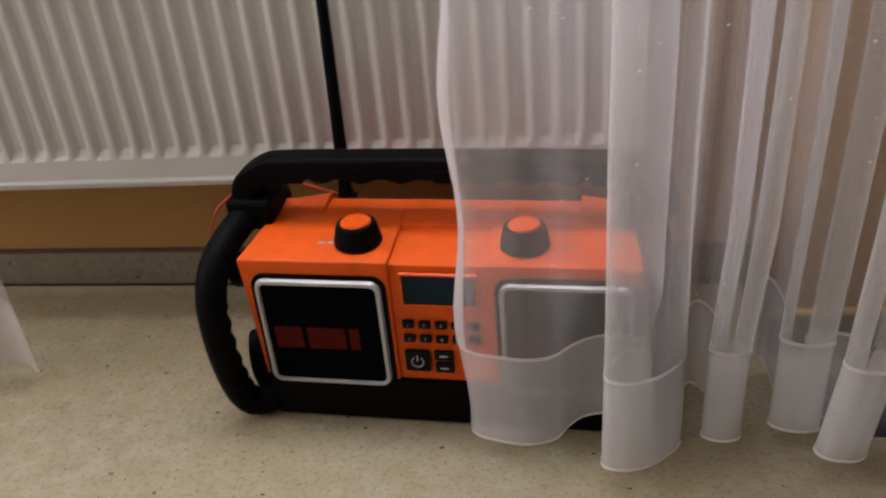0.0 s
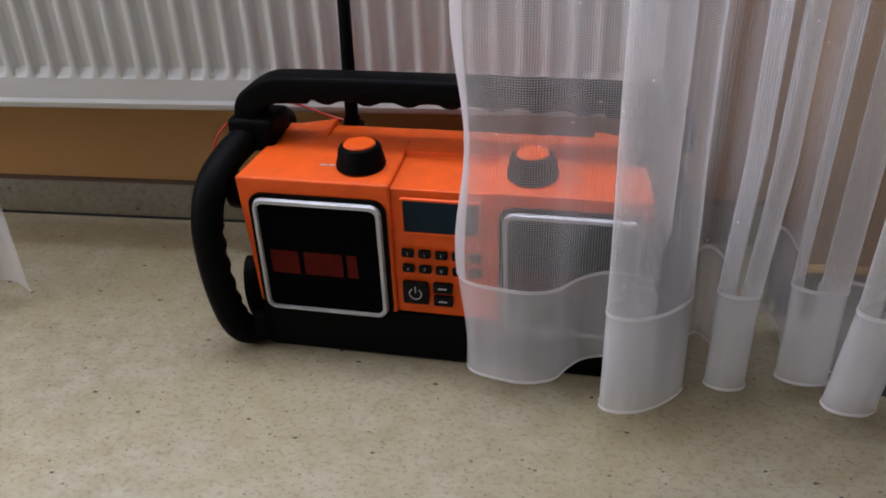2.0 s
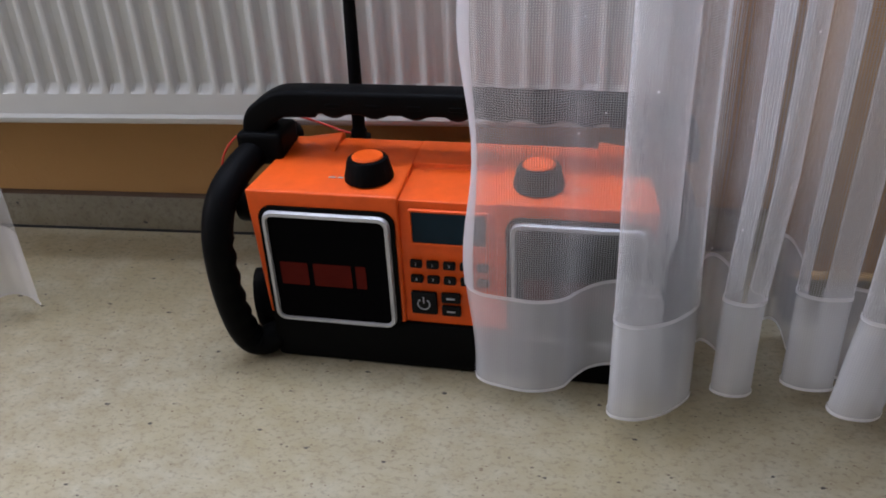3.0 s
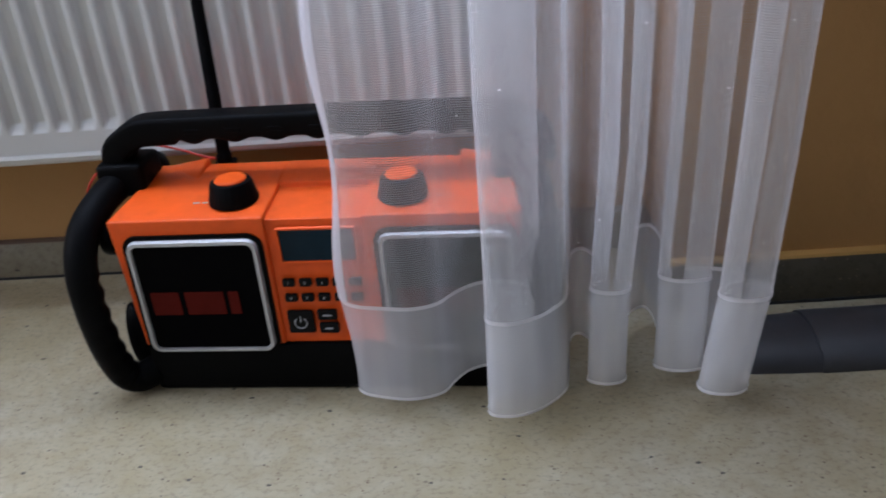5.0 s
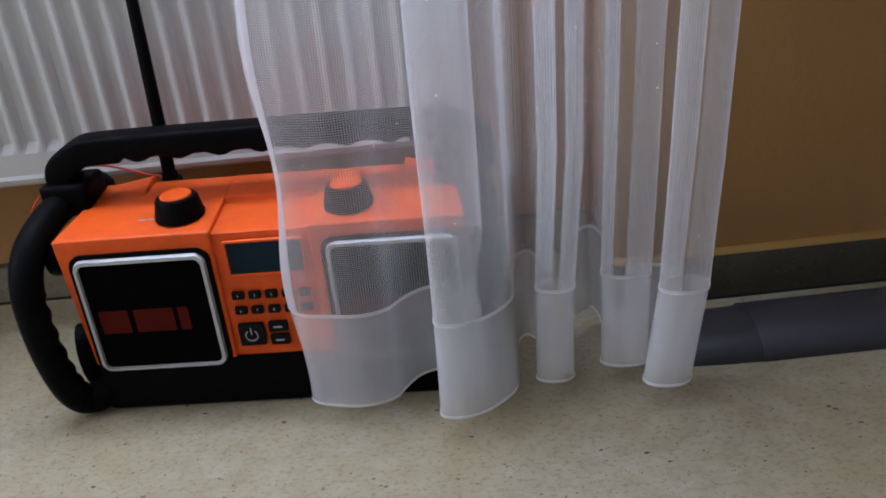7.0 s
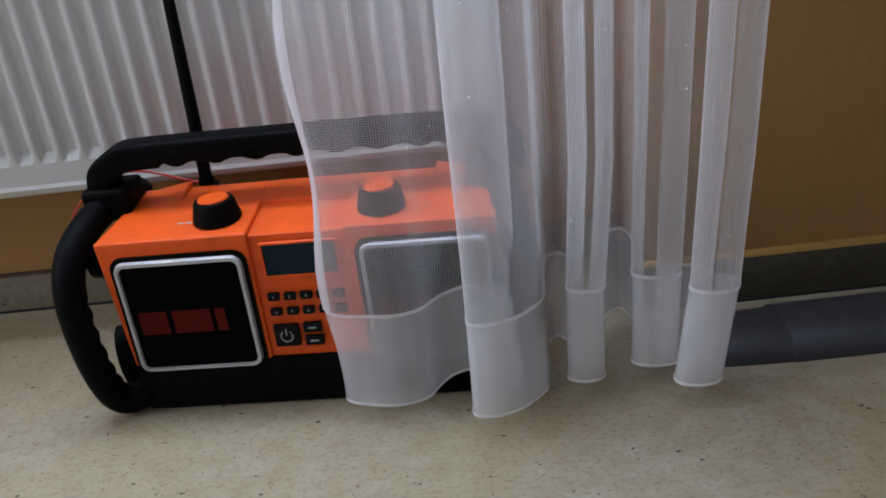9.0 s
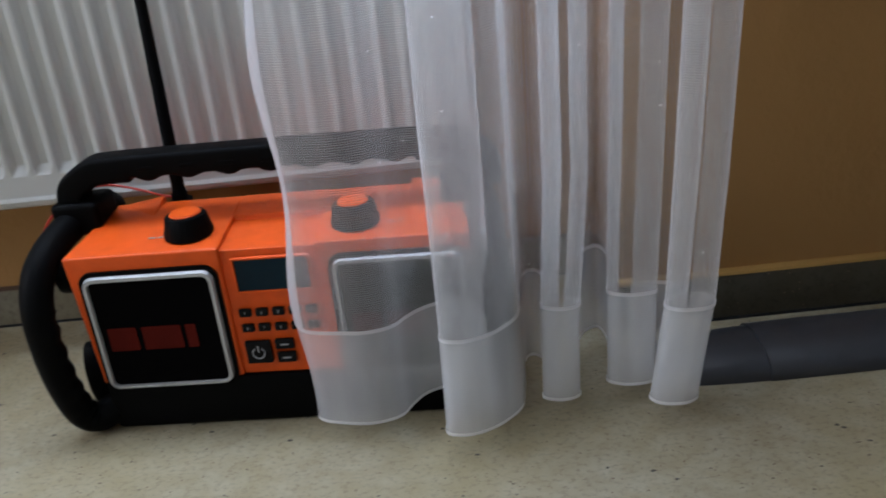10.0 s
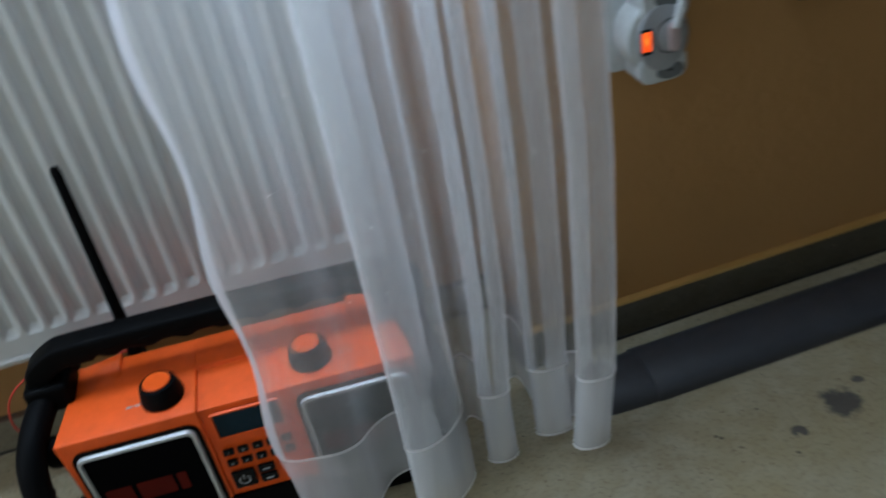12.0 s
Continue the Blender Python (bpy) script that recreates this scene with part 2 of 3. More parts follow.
def round_rect(x0, x1, z0, z1, r, n=6):
    pts = []
    for cx, cz, a0 in ((x1 - r, z1 - r, 0), (x0 + r, z1 - r, 90), (x0 + r, z0 + r, 180), (x1 - r, z0 + r, 270)):
        for i in range(n + 1):
            a = radians(a0 + 90 * i / n)
            pts.append((cx + r * math.cos(a), cz + r * math.sin(a)))
    return pts


def ring(outer, inner, lo, hi, place):
    """A flat frame between two outlines of equal length, with bevelled crown."""
    bm = bmesh.new()
    n = len(outer)
    mid = [((o[0] * 0.78 + i[0] * 0.22), (o[1] * 0.78 + i[1] * 0.22)) for o, i in zip(outer, inner)]
    mid2 = [((o[0] * 0.3 + i[0] * 0.7), (o[1] * 0.3 + i[1] * 0.7)) for o, i in zip(outer, inner)]
    loops = [(outer, lo), (mid, hi), (mid2, hi), (inner, lo)]
    rows = [[bm.verts.new(place(a, b, c)) for a, b in pts] for pts, c in loops]
    for k in range(len(rows)):
        a, b = rows[k], rows[(k + 1) % len(rows)]
        for i in range(n):
            bm.faces.new((a[i], a[(i + 1) % n], b[(i + 1) % n], b[i]))
    return bm


def smooth_path(ctrl, per=8):
    """Catmull-Rom through the control points."""
    c = [Vector(p) for p in ctrl]
    c = [c[0] * 2 - c[1]] + c + [c[-1] * 2 - c[-2]]
    out = []
    for i in range(1, len(c) - 2):
        for k in range(per):
            t = k / per
            p0, p1, p2, p3 = c[i - 1:i + 3]
            out.append(0.5 * ((2 * p1) + (p2 - p0) * t + (2 * p0 - 5 * p1 + 4 * p2 - p3) * t * t + (3 * p1 - p0 - 3 * p2 + p3) * t ** 3))
    out.append(c[-2])
    return out


def tube(ctrl, radius, seg=14, per=7, wobble=None):
    """A round tube along control points; wobble(fraction, angle) scales the radius."""
    path = smooth_path(ctrl, per)
    bm = bmesh.new()
    rows = []
    side = Vector((1, 0, 0))
    for i, p in enumerate(path):
        d = (path[min(i + 1, len(path) - 1)] - path[max(i - 1, 0)]).normalized()
        side = (side - d * side.dot(d))
        side = side.normalized() if side.length > 1e-5 else d.orthogonal().normalized()
        up = d.cross(side)
        row = []
        for k in range(seg):
            a = 2 * math.pi * k / seg
            r = radius(i / (len(path) - 1)) if callable(radius) else radius
            r *= wobble(i / (len(path) - 1), a) if wobble else 1
            row.append(bm.verts.new(p + side * (r * math.cos(a)) + up * (r * math.sin(a))))
        rows.append(row)
    for a, b in zip(rows, rows[1:]):
        for k in range(seg):
            bm.faces.new((a[k], a[(k + 1) % seg], b[(k + 1) % seg], b[k]))
    bm.faces.new(rows[0])
    bm.faces.new(rows[-1])
    return bm


def lathe(profile, at, seg=32, axis="z", flute=0.0, flutes=0):
    """Turned solid: profile of (radius, height)."""
    bm = bmesh.new()
    rows = []
    for r, h in profile:
        row = []
        for k in range(seg):
            a = 2 * math.pi * k / seg
            rr = r * (1 + flute * math.cos(flutes * a)) if flutes else r
            x, y, z = rr * math.cos(a), rr * math.sin(a), h
            if axis == "y":
                x, y, z = x, -h, y
            row.append(bm.verts.new((at[0] + x, at[1] + y, at[2] + z)))
        rows.append(row)
    for a, b in zip(rows, rows[1:]):
        for k in range(seg):
            bm.faces.new((a[k], a[(k + 1) % seg], b[(k + 1) % seg], b[k]))
    bm.faces.new(rows[0])
    bm.faces.new(rows[-1])
    return bm


def letters(text, size, at, material, parent, name="digit"):
    cu = bpy.data.curves.new("text", "FONT")
    cu.body, cu.size, cu.align_x, cu.align_y, cu.extrude = text, size, "CENTER", "CENTER", 0.0001
    tmp = new("text", cu)
    dg = bpy.context.evaluated_depsgraph_get()
    me = bpy.data.meshes.new_from_object(tmp.evaluated_get(dg))
    bpy.data.objects.remove(tmp)
    me.transform(Matrix.Translation(at) @ Matrix.Rotation(radians(90), 4, "X"))
    me.materials.clear()
    me.materials.append(material)
    ob = new(name, me)
    ob.parent = parent
    return ob


FRONT = lambda a, b, c: Vector((a, -c, b))     # outlines in (x, z), carried towards the room
INSET = lambda a, b, c: Vector((a, 0.0038 - c, b))   # the same on the set-back field
ALONG = lambda a, b, c: Vector((c, a, b))      # outlines in (y, z), carried along x

# ---------------------------------------------------------------- the room
ob = mesh_ob("floor", block(-2.0, 1.06, -3.4, 0.45, -0.12, 0.0), LINO)
tagged(ob, "beige flecked linoleum floor, a little dirty", "floor", kind="structure")
ob = mesh_ob("ceiling", block(-2.1, 1.16, -3.5, 0.55, 2.65, 2.75), CEILING)
tagged(ob, "plain white ceiling", "ceiling", kind="structure")
NICHE = Matrix.Translation((-0.30, 0.2105, 0)) @ Matrix.Rotation(radians(3.5), 4, "Z") @ Matrix.Translation((0.30, -0.2195, 0))   # the niche stands a little askew to the radio
ob = mesh_ob("wall_north", block(-2.0, 0.475, 0.232, 0.40, 0, 0.86), PAINT)
ob.matrix_world = NICHE
tagged(ob, "ochre painted wall of the radiator niche", "wall", kind="structure")
bm = block(-2.0, 0.475, 0.232, 0.40, 2.2, 2.65)
block(-2.0, -1.05, 0.232, 0.40, 0.86, 2.2, bm=bm)
ob = mesh_ob("wall_north_upper", bm, PAINT)
ob.matrix_world = NICHE
tagged(ob, "ochre painted wall round the window", "wall", kind="structure")

CORNER, SKEW = Vector((0.465, 0.136, 0)), radians(4.9)
right_wall = mesh_ob("wall_north_pier", block(0, 0.66, 0, 0.32, 0, 2.65, 0.004, 2), PAINT, True)
right_wall.matrix_world = Matrix.Translation(CORNER) @ Matrix.Rotation(SKEW, 4, "Z")
tagged(right_wall, "ochre painted wall pier beside the radiator niche", "wall", kind="structure")
# added unseen walls close the room; the near, dark east one shades the pier
for name, b in (("wall_west", (-2.12, -2.0, -3.4, 0.45)), ("wall_east", (1.06, 1.18, -3.4, 0.45)), ("wall_south", (-2.0, 1.06, -3.52, -3.4))):
    if name == "wall_west":
        # unseen opening, made up to go with the added side fill lamp
        bm = block(b[0], b[1], b[2], -1.55, 0, 2.65)
        block(b[0], b[1], -0.15, b[3], 0, 2.65, bm=bm)
        block(b[0], b[1], -1.55, -0.15, 0, 0.85, bm=bm)
        block(b[0], b[1], -1.55, -0.15, 2.15, 2.65, bm=bm)
    else:
        bm = block(*b, 0, 2.65)
    tagged(mesh_ob(name, bm, SHADING_WALL if name == "wall_east" else PALE), "plain room wall, added out of view to close the room", "wall", kind="structure")


def skirting(name, length, m, lip, h=0.046, band=0.004, stuff=None):
    base = mesh_ob(name, prism([(0.012, 0), (0.0, 0), (0.002, h - 0.003), (0.004, h), (0.012, h)], 0, length, ALONG), stuff or COVE, True)
    base.matrix_world = m
    tagged(base, "grey-beige linoleum upstand along the foot of the wall", "baseboard", kind="structure")
    part("floor_joint", prism([(0.002, 0.0), (-0.0022, 0.0), (-0.0014, 0.0020), (0.002, 0.0028)], 0, length, ALONG), HOLE, base)
    # thin coloured strip along the top of the upstand
    edge = part("top_strip", prism([(0.0125, h + 0.0004), (0.003, h + 0.0004), (0.0045, h + band * 0.8), (0.0125, h + band)], 0, length, ALONG), lip, base)
    return base


skirting("baseboard_1", 2.452, NICHE @ Matrix.Translation((-2.0, 0.2195, 0)), LIP, 0.043, 0.002)
skirting("baseboard_2", 0.598, Matrix.Translation(CORNER) @ Matrix.Rotation(SKEW, 4, "Z") @ Matrix.Translation((-0.012, -0.0125, 0)), LIP_OCHRE, stuff=COVE_DARK)
skirting("baseboard_3", 0.132, Matrix.Translation((0.4416, 0.2580, 0)) @ Matrix.Rotation(radians(-85.1), 4, "Z"), LIP, 0.0432, 0.002)


def window(name, x0, x1, z0, z1, m, label):
    top = tagged(empty(name), label, "window", kind="structure")
    top.matrix_world = m
    bpy.context.view_layer.update()
    fr = bmesh.new()
    for b in ((x0, x0 + 0.06, z0, z1), (x1 - 0.06, x1, z0, z1), (x0 + 0.06, x1 - 0.06, z1 - 0.06, z1), (x0 + 0.06, x1 - 0.06, z0, z0 + 0.06), ((x0 + x1) / 2 - 0.04, (x0 + x1) / 2 + 0.04, z0 + 0.06, z1 - 0.06)):
        block(b[0], b[1], 0.30, 0.36, b[2], b[3], 0.004, bm=fr)
    part("window_frame", fr, FRAME_WHITE, top)
    part("window_sill", block(x0, x1, 0.272, 0.30, z0 - 0.03, z0 - 0.002, 0.005), FRAME_WHITE, top)
    return top


window("window_1", -1.05, 0.452, 0.90, 2.20, NICHE, "white framed window above the radiator")

# ---------------------------------------------------------------- radiator
def radiator():
    x0, x1, z0, z1, y = -1.10, 0.327, 0.1685, 0.76, 0.152
    top = tagged(empty("radiator", (0, 0, 0)), "white enamelled panel radiator with vertical ribs on the wall", "radiator")
    top.matrix_world = Matrix.Translation((-0.083, 0.152, 0)) @ Matrix.Rotation(radians(4.2), 4, "Z") @ Matrix.Translation((0.083, -0.152, 0))
    bpy.context.view_layer.update()
    pitch, deep, rib = 0.02345, 0.0062, 0.0050
    # ribbed front sheet: narrow raised ribs, wide pressed channels that end in a ramp
    xs, ys = [x0], [0.0]
    n = int((x1 - x0 - 0.03) / pitch)
    for i in range(n):
        a = x0 + 0.015 + i * pitch
        for dx, d in ((0, 0), (0.0030, 0.72), (0.0055, 1), (pitch - rib - 0.0055, 1), (pitch - rib - 0.0030, 0.72), (pitch - rib, 0), (pitch - rib * 0.5, -0.12)):
            xs.append(a + dx)
            ys.append(d * deep)
    xs.append(x1)
    ys.append(0.0)
    zs = [(z0, 0), (0.1978, 0), (0.2076, 1), (z1 - 0.05, 1), (z1 - 0.04, 0), (z1, 0)]
    bm = bmesh.new()
    rows = [[bm.verts.new((x, y + d * f, z)) for x, d in zip(xs, ys)] for z, f in zs]
    for a, b in zip(rows, rows[1:]):
        for i in range(len(xs) - 1):
            bm.faces.new((a[i], a[i + 1], b[i + 1], b[i]))
    part("front_panel", bm, RADIATOR, top, smooth=False)
    part("bottom_seam", tube([(x0, y + 0.004, z0 + 0.001), ((x0 + x1) / 2, y + 0.004, z0 + 0.001), (x1, y + 0.004, z0 + 0.001)], 0.0045, 10, 2), RADIATOR, top)
    part("lower_fold", prism([(y - 0.0015, z0 + 0.0005), (y - 0.003, z0 + 0.0045), (y - 0.0015, z0 + 0.0085), (y + 0.001, z0 + 0.0045)], x0, x1, ALONG), RADIATOR, top)
    part("back_panel", block(x0, x1, 0.205, 0.212, z0 + 0.004, z1, 0.002), RADIATOR, top)
    for a in (x0 - 0.001, x1 - 0.001):
        part("side_cover", block(a, a + 0.0025, y - 0.001, 0.215, z0 + 0.012, z1 + 0.004, 0.001), RADIATOR, top)
    part("top_grille", block(x0, x1, y, 0.213, z1, z1 + 0.004, 0.001), RADIATOR, top)
    for x in (x0 + 0.2, x1 - 0.2):
        part("wall_bracket", block(x, x + 0.03, 0.212, 0.232, 0.22, 0.70, 0.002), RADIATOR, top)
    return top


radiator()

# ---------------------------------------------------------------- site radio
MID = 0.159


def both_sides(fn):
    fn(1)
    fn(-1)


def site_radio():
    top = tagged(empty("site_radio", (MID, 0.06, 0)), "orange and black rugged site radio with handle on the floor", "radio")
    keep = top.matrix_world.inverted()

    def add(name, bm, material, parent=None, label="", smooth=True):
        bm.transform(keep)
        return part(name, bm, material, parent or top, label, smooth)

    # orange shell in three fields, the middle one set back; it tapers a little towards its foot
    side = [(0.0, 0.050), (0.0, 0.1715), (0.050, 0.1765), (0.084, 0.180), (0.100, 0.1795), (0.112, 0.168), (0.128, 0.120), (0.136, 0.050)]
    mid = [(0.0035, 0.050), (0.0035, 0.1682), (0.0565, 0.1728), (0.0572, 0.1772), (0.084, 0.180), (0.100, 0.1795), (0.112, 0.168), (0.128, 0.120), (0.136, 0.050)]
    bm = bmesh.new()
    for prof, xa, xb in ((side, -0.013, 0.1190), (mid, 0.1190, 2 * MID - 0.1190), (side, 2 * MID - 0.1190, 0.326)):
        one = prism(prof, xa, xb, ALONG)
        bmesh.ops.recalc_face_normals(one, faces=one.faces)
        outer = [e for e in one.edges if e.calc_face_angle() > 0.4 and (prof is side or e.verts[0].co.z > 0.12 and abs(e.verts[0].co.x - e.verts[1].co.x) > 0.02)]
        bmesh.ops.bevel(one, geom=outer, offset=0.0022 if prof is side else 0.0012, segments=3, affect="EDGES", profile=0.6)
        merge(bm, one)
    for v in bm.verts:
        if v.co.x < 0.05 or v.co.x > 0.27:
            v.co.x += (0.006 if v.co.x < MID else -0.006) * (0.17 - min(v.co.z, 0.17)) / 0.12
        if v.co.x < 0.05 or v.co.x > 0.27:
            v.co.x += (0.012 if v.co.x < MID else -0.012) * min(1, max(0, (v.co.y - 0.010) / 0.070))
    shell = add("shell", bm, ORANGE, label="orange plastic shell")

    # raised humps at the rear corners, sloping down to the front
    def hump(s):
        out = [(0.066, 0.1775), (0.078, 0.1815), (0.088, 0.1848), (0.096, 0.1860), (0.102, 0.1842), (0.104, 0.170)]
        xa, xb = sorted((MID + s * (0.002 - MID), MID + s * (0.0450 - MID)))
        bm = prism(out, xa, xb, ALONG, 0.0022, 3)
        for v in bm.verts:
            d = (v.co.x - xa) if s > 0 else (xb - v.co.x)
            if v.co.z > 0.174:
                v.co.z -= 0.007 * max(0.0, 1 - d / 0.028)
        add("hump", bm, ORANGE, shell)
    both_sides(hump)

    # black foot
    prof = [(0.004, 0.0), (0.0, 0.005), (-0.0015, 0.030), (-0.001, 0.0505), (0.137, 0.0505), (0.138, 0.006), (0.132, 0.0)]
    add("foot", prism(prof, -0.006, 0.320, ALONG, 0.003, 2), BLACK, label="black plastic foot")

    # loudspeakers
    for x0, wide, z1 in ((0.0, 0.112, 0.1550), (0.2110, 0.1085, 0.1570)):
        x1, z0 = x0 + wide, 0.0465
        spk = add("loudspeaker", prism(round_rect(x0 - 0.0035, x1 + 0.0035, z0 - 0.003, z1 + 0.0035, 0.012), -0.002, 0.0022, FRONT), BLACK, label="black loudspeaker with a silver frame")
        add("silver_frame", ring(round_rect(x0, x1, z0, z1, 0.0095), round_rect(x0 + 0.0050, x1 - 0.0058, z0 + 0.0038, z1 - 0.0062, 0.005), 0.0015, 0.0058, FRONT), SILVER, spk, "silver plastic frame")
        add("grille", prism(round_rect(x0 + 0.0045, x1 - 0.005, z0 + 0.0034, z1 - 0.0050, 0.005), 0.001, 0.0034, FRONT), GRILLE, spk)
        # emblem as three plain shapes of its colour
        lx, lz = x0 + 0.0105, 0.0835
        for a, b in ((0.0, 0.025), (0.030, 0.064), (0.0680, 0.0770)):
            add("emblem_bar", prism(round_rect(lx + a, lx + b, lz + 0.0005, lz + 0.0225, 0.0006, 1), 0.0030, 0.0039, FRONT), LOGO, spk, smooth=False)

    # display
    dx0, dx1, dz0, dz1 = 0.1300, 0.1905, 0.1315, 0.1590
    add("display_rim", ring(round_rect(dx0 - 0.003, dx1 + 0.003, dz0 - 0.003, dz1 + 0.003, 0.002, 3), round_rect(dx0, dx1, dz0, dz1, 0.0008, 3), 0.002, 0.0042, INSET), ORANGE, shell)
    add("display", prism(round_rect(dx0 - 0.0005, dx1 + 0.0005, dz0 - 0.0005, dz1 + 0.0005, 0.0008, 2), 0.001, 0.0030, INSET), LCD, label="dark blank display")
    # keypad
    digits = "1234567890"
    for i in range(10):
        kx, kz = 0.1312 + (i % 5) * 0.0142, 0.1112 - (i // 5) * 0.0146
        key = add("key", prism(round_rect(kx - 0.0052, kx + 0.0052, kz - 0.0036, kz + 0.0036, 0.0014, 3), 0.002, 0.0052, INSET, 0.0007, 2), KEY)
        d = letters(digits[i], 0.0036, Vector((kx, -0.0016, kz)), PRINT, key)
        d.data.transform(keep)
    pw = add("power_key", prism(round_rect(0.1252, 0.1474, 0.0622, 0.0838, 0.0015, 3), 0.002, 0.0056, INSET, 0.0008, 2), KEY, label="square black power key")
    c = Vector((0.1362, -0.0020, 0.0725))
    bm = tube([c + Vector((0.0052 * math.sin(radians(a)), 0, 0.0052 * math.cos(radians(a)))) for a in range(35, 326, 29)], 0.00055, 6, 3)
    merge(bm, tube([c + Vector((0, 0, z)) for z in (0.001, 0.004, 0.0072)], 0.00055, 6, 2))
    add("power_sign", bm, PRINT, pw)
    for kz in (0.0795, 0.0665):
        key = add("menu_key", prism(round_rect(0.1515, 0.1680, kz - 0.0048, kz + 0.0048, 0.0012, 3), 0.002, 0.0054, INSET, 0.0007, 2), KEY)
        add("print_bar", block(0.1562, 0.1634, -0.0023, -0.0016, kz - 0.0006, kz + 0.0006), PRINT, key, smooth=False)

    # knobs
    for kx in (0.0875, 2 * MID - 0.0880):
        at = (kx, 0.0305, 0.1720)
        k = add("knob", lathe([(0.0172, 0.0), (0.0206, 0.002), (0.0206, 0.005), (0.0190, 0.011), (0.0176, 0.0182), (0.0165, 0.0202), (0.0128, 0.0207)], at, 72, flute=0.012, flutes=24), RUBBER, label="black ribbed rotary knob")
        add("cap", lathe([(0.0132, 0.0192), (0.0132, 0.0215), (0.0122, 0.0225), (0.0, 0.0227)][:3], at, 40), ORANGE, k, "orange knob cap")
        # unreadable marking beside the knob
        for a, w in ((-0.0345 if kx < MID else 0.027, 0.006), (-0.0265 if kx < MID else 0.0355, 0.005)):
            add("print_bar", block(kx + a, kx + a + w, 0.0255, 0.0275, 0.1738, 0.1746), PRINT, shell, smooth=False)

    # roll bars, each from the rear over the top corner to the front foot
    def bar(s):
        X = lambda v: 0.1515 + s * (v - 0.1515)
        pts = [(X(-0.022), 0.138, 0.020), (X(-0.034), 0.142, 0.060), (X(-0.036), 0.142, 0.120), (X(-0.026), 0.136, 0.158), (X(-0.018), 0.112, 0.176), (X(-0.024), 0.075, 0.180), (X(-0.032), 0.038, 0.1745),
               (X(-0.0375), 0.006, 0.160), (X(-0.0400), -0.010, 0.132), (X(-0.0400), -0.013, 0.092), (X(-0.0375), -0.010, 0.052), (X(-0.032), -0.004, 0.0235), (X(-0.022), 0.003, 0.0145), (X(-0.006), 0.010, 0.020)]
        grip = lambda f, a: 1 + (0.09 * math.sin(f * 165) * max(0, s * math.cos(a)) if 0.62 < f < 0.9 else 0)
        add("roll_bar", tube(pts, 0.0135, 18, 10, grip), RUBBER, label="thick black rubber roll bar")
        for y, z, r, tall in ((0.022, 0.148, 0.017, 0.017), (0.026, 0.046, 0.019, 0.033), (0.115, 0.046, 0.019, 0.033)):
            x = X(-0.006)
            lo, hi = min(x, X(-0.030)), max(x, X(-0.030))
            out = [(y + r * math.cos(radians(a)) * 0.8, z + tall * math.sin(radians(a))) for a in range(0, 360, 20)]
            add("bar_mount", prism(out, lo, hi, ALONG, 0.004, 2), BLACK)
        # clamp that carries the handle
        lo, hi = sorted((X(-0.040), X(0.002)))
        add("handle_clamp", block(lo, hi, 0.052, 0.094, 0.170, 0.1995, 0.005, 3), BLACK)
    both_sides(bar)

    # handle: rounded bar with finger grips below
    path = smooth_path([(-0.0250, 0.072, 0.188), (-0.0250, 0.072, 0.203), (-0.0195, 0.071, 0.2135), (-0.0020, 0.070, 0.2245), (0.012, 0.070, 0.2268), (0.05, 0.070, 0.2275), (MID, 0.070, 0.228), (2 * MID - 0.05, 0.070, 0.2275), (2 * MID - 0.012, 0.070, 0.2268), (2 * MID + 0.0020, 0.070, 0.2245), (2 * MID + 0.0195, 0.071, 0.2135), (2 * MID + 0.0250, 0.072, 0.203), (2 * MID + 0.0250, 0.072, 0.188)], 22)
    bm = bmesh.new()
    rows = []
    for i, p in enumerate(path):
        d = (path[min(i + 1, len(path) - 1)] - path[max(i - 1, 0)]).normalized()
        up = Vector((0, 1, 0)).cross(d) * -1
        if up.z < 0 and abs(up.z) > 0.2:
            up = -up
        wave = 0.0036
        if abs(p.x - MID) < 0.1250:
            wave = 0.0038 * max(0.0, 0.2 + 0.8 * math.cos((p.x - MID) * 2 * math.pi / 0.0357)) ** 0.8
        row = []
        for a, b in round_rect(-0.0135, 0.0135, -0.0100 - wave, 0.0103, 0.0040, 3):
            row.append(bm.verts.new(p + Vector((0, a, 0)) + up * b))
        rows.append(row)
    for a, b in zip(rows, rows[1:]):
        for k in range(len(a)):
            bm.faces.new((a[k], a[(k + 1) % len(a)], b[(k + 1) % len(a)], b[k]))
    bm.faces.new(rows[0])
    bm.faces.new(rows[-1])
    handle = add("handle", bm, RUBBER, label="black carrying handle with finger grips")
    for k in range(-3, 4):
        gx = MID + k * 0.0357
        add("grip_pad", prism(round_rect(gx - 0.0068, gx + 0.0068, 0.2240, 0.2280, 0.0014, 3), -0.0575, -0.0558, FRONT, 0.0004, 1), BLACK, handle)

    # antenna
    a0, a1 = Vector((0.0560, 0.106, 0.174)), Vector((0.0500, 0.137, 0.379))
    ant = add("antenna", tube([a0.lerp(a1, t) for t in (0.12, 0.4, 0.7, 1.0)], lambda f: 0.0062 - 0.0012 * f if f < 0.985 else 0.0035, 14, 10), RUBBER, label="black rubber stub antenna")
    add("antenna_foot", tube([a0 + Vector((0, 0, -0.004)), a0.lerp(a1, 0.05), a0.lerp(a1, 0.10), a0.lerp(a1, 0.14)], lambda f: 0.0074 if f < 0.35 else 0.0060, 14, 5), BLACK, ant)
    add("antenna_socket", block(0.0470, 0.0650, 0.0985, 0.116, 0.168, 0.1795, 0.003, 2), BLACK)
    return top


site_radio()

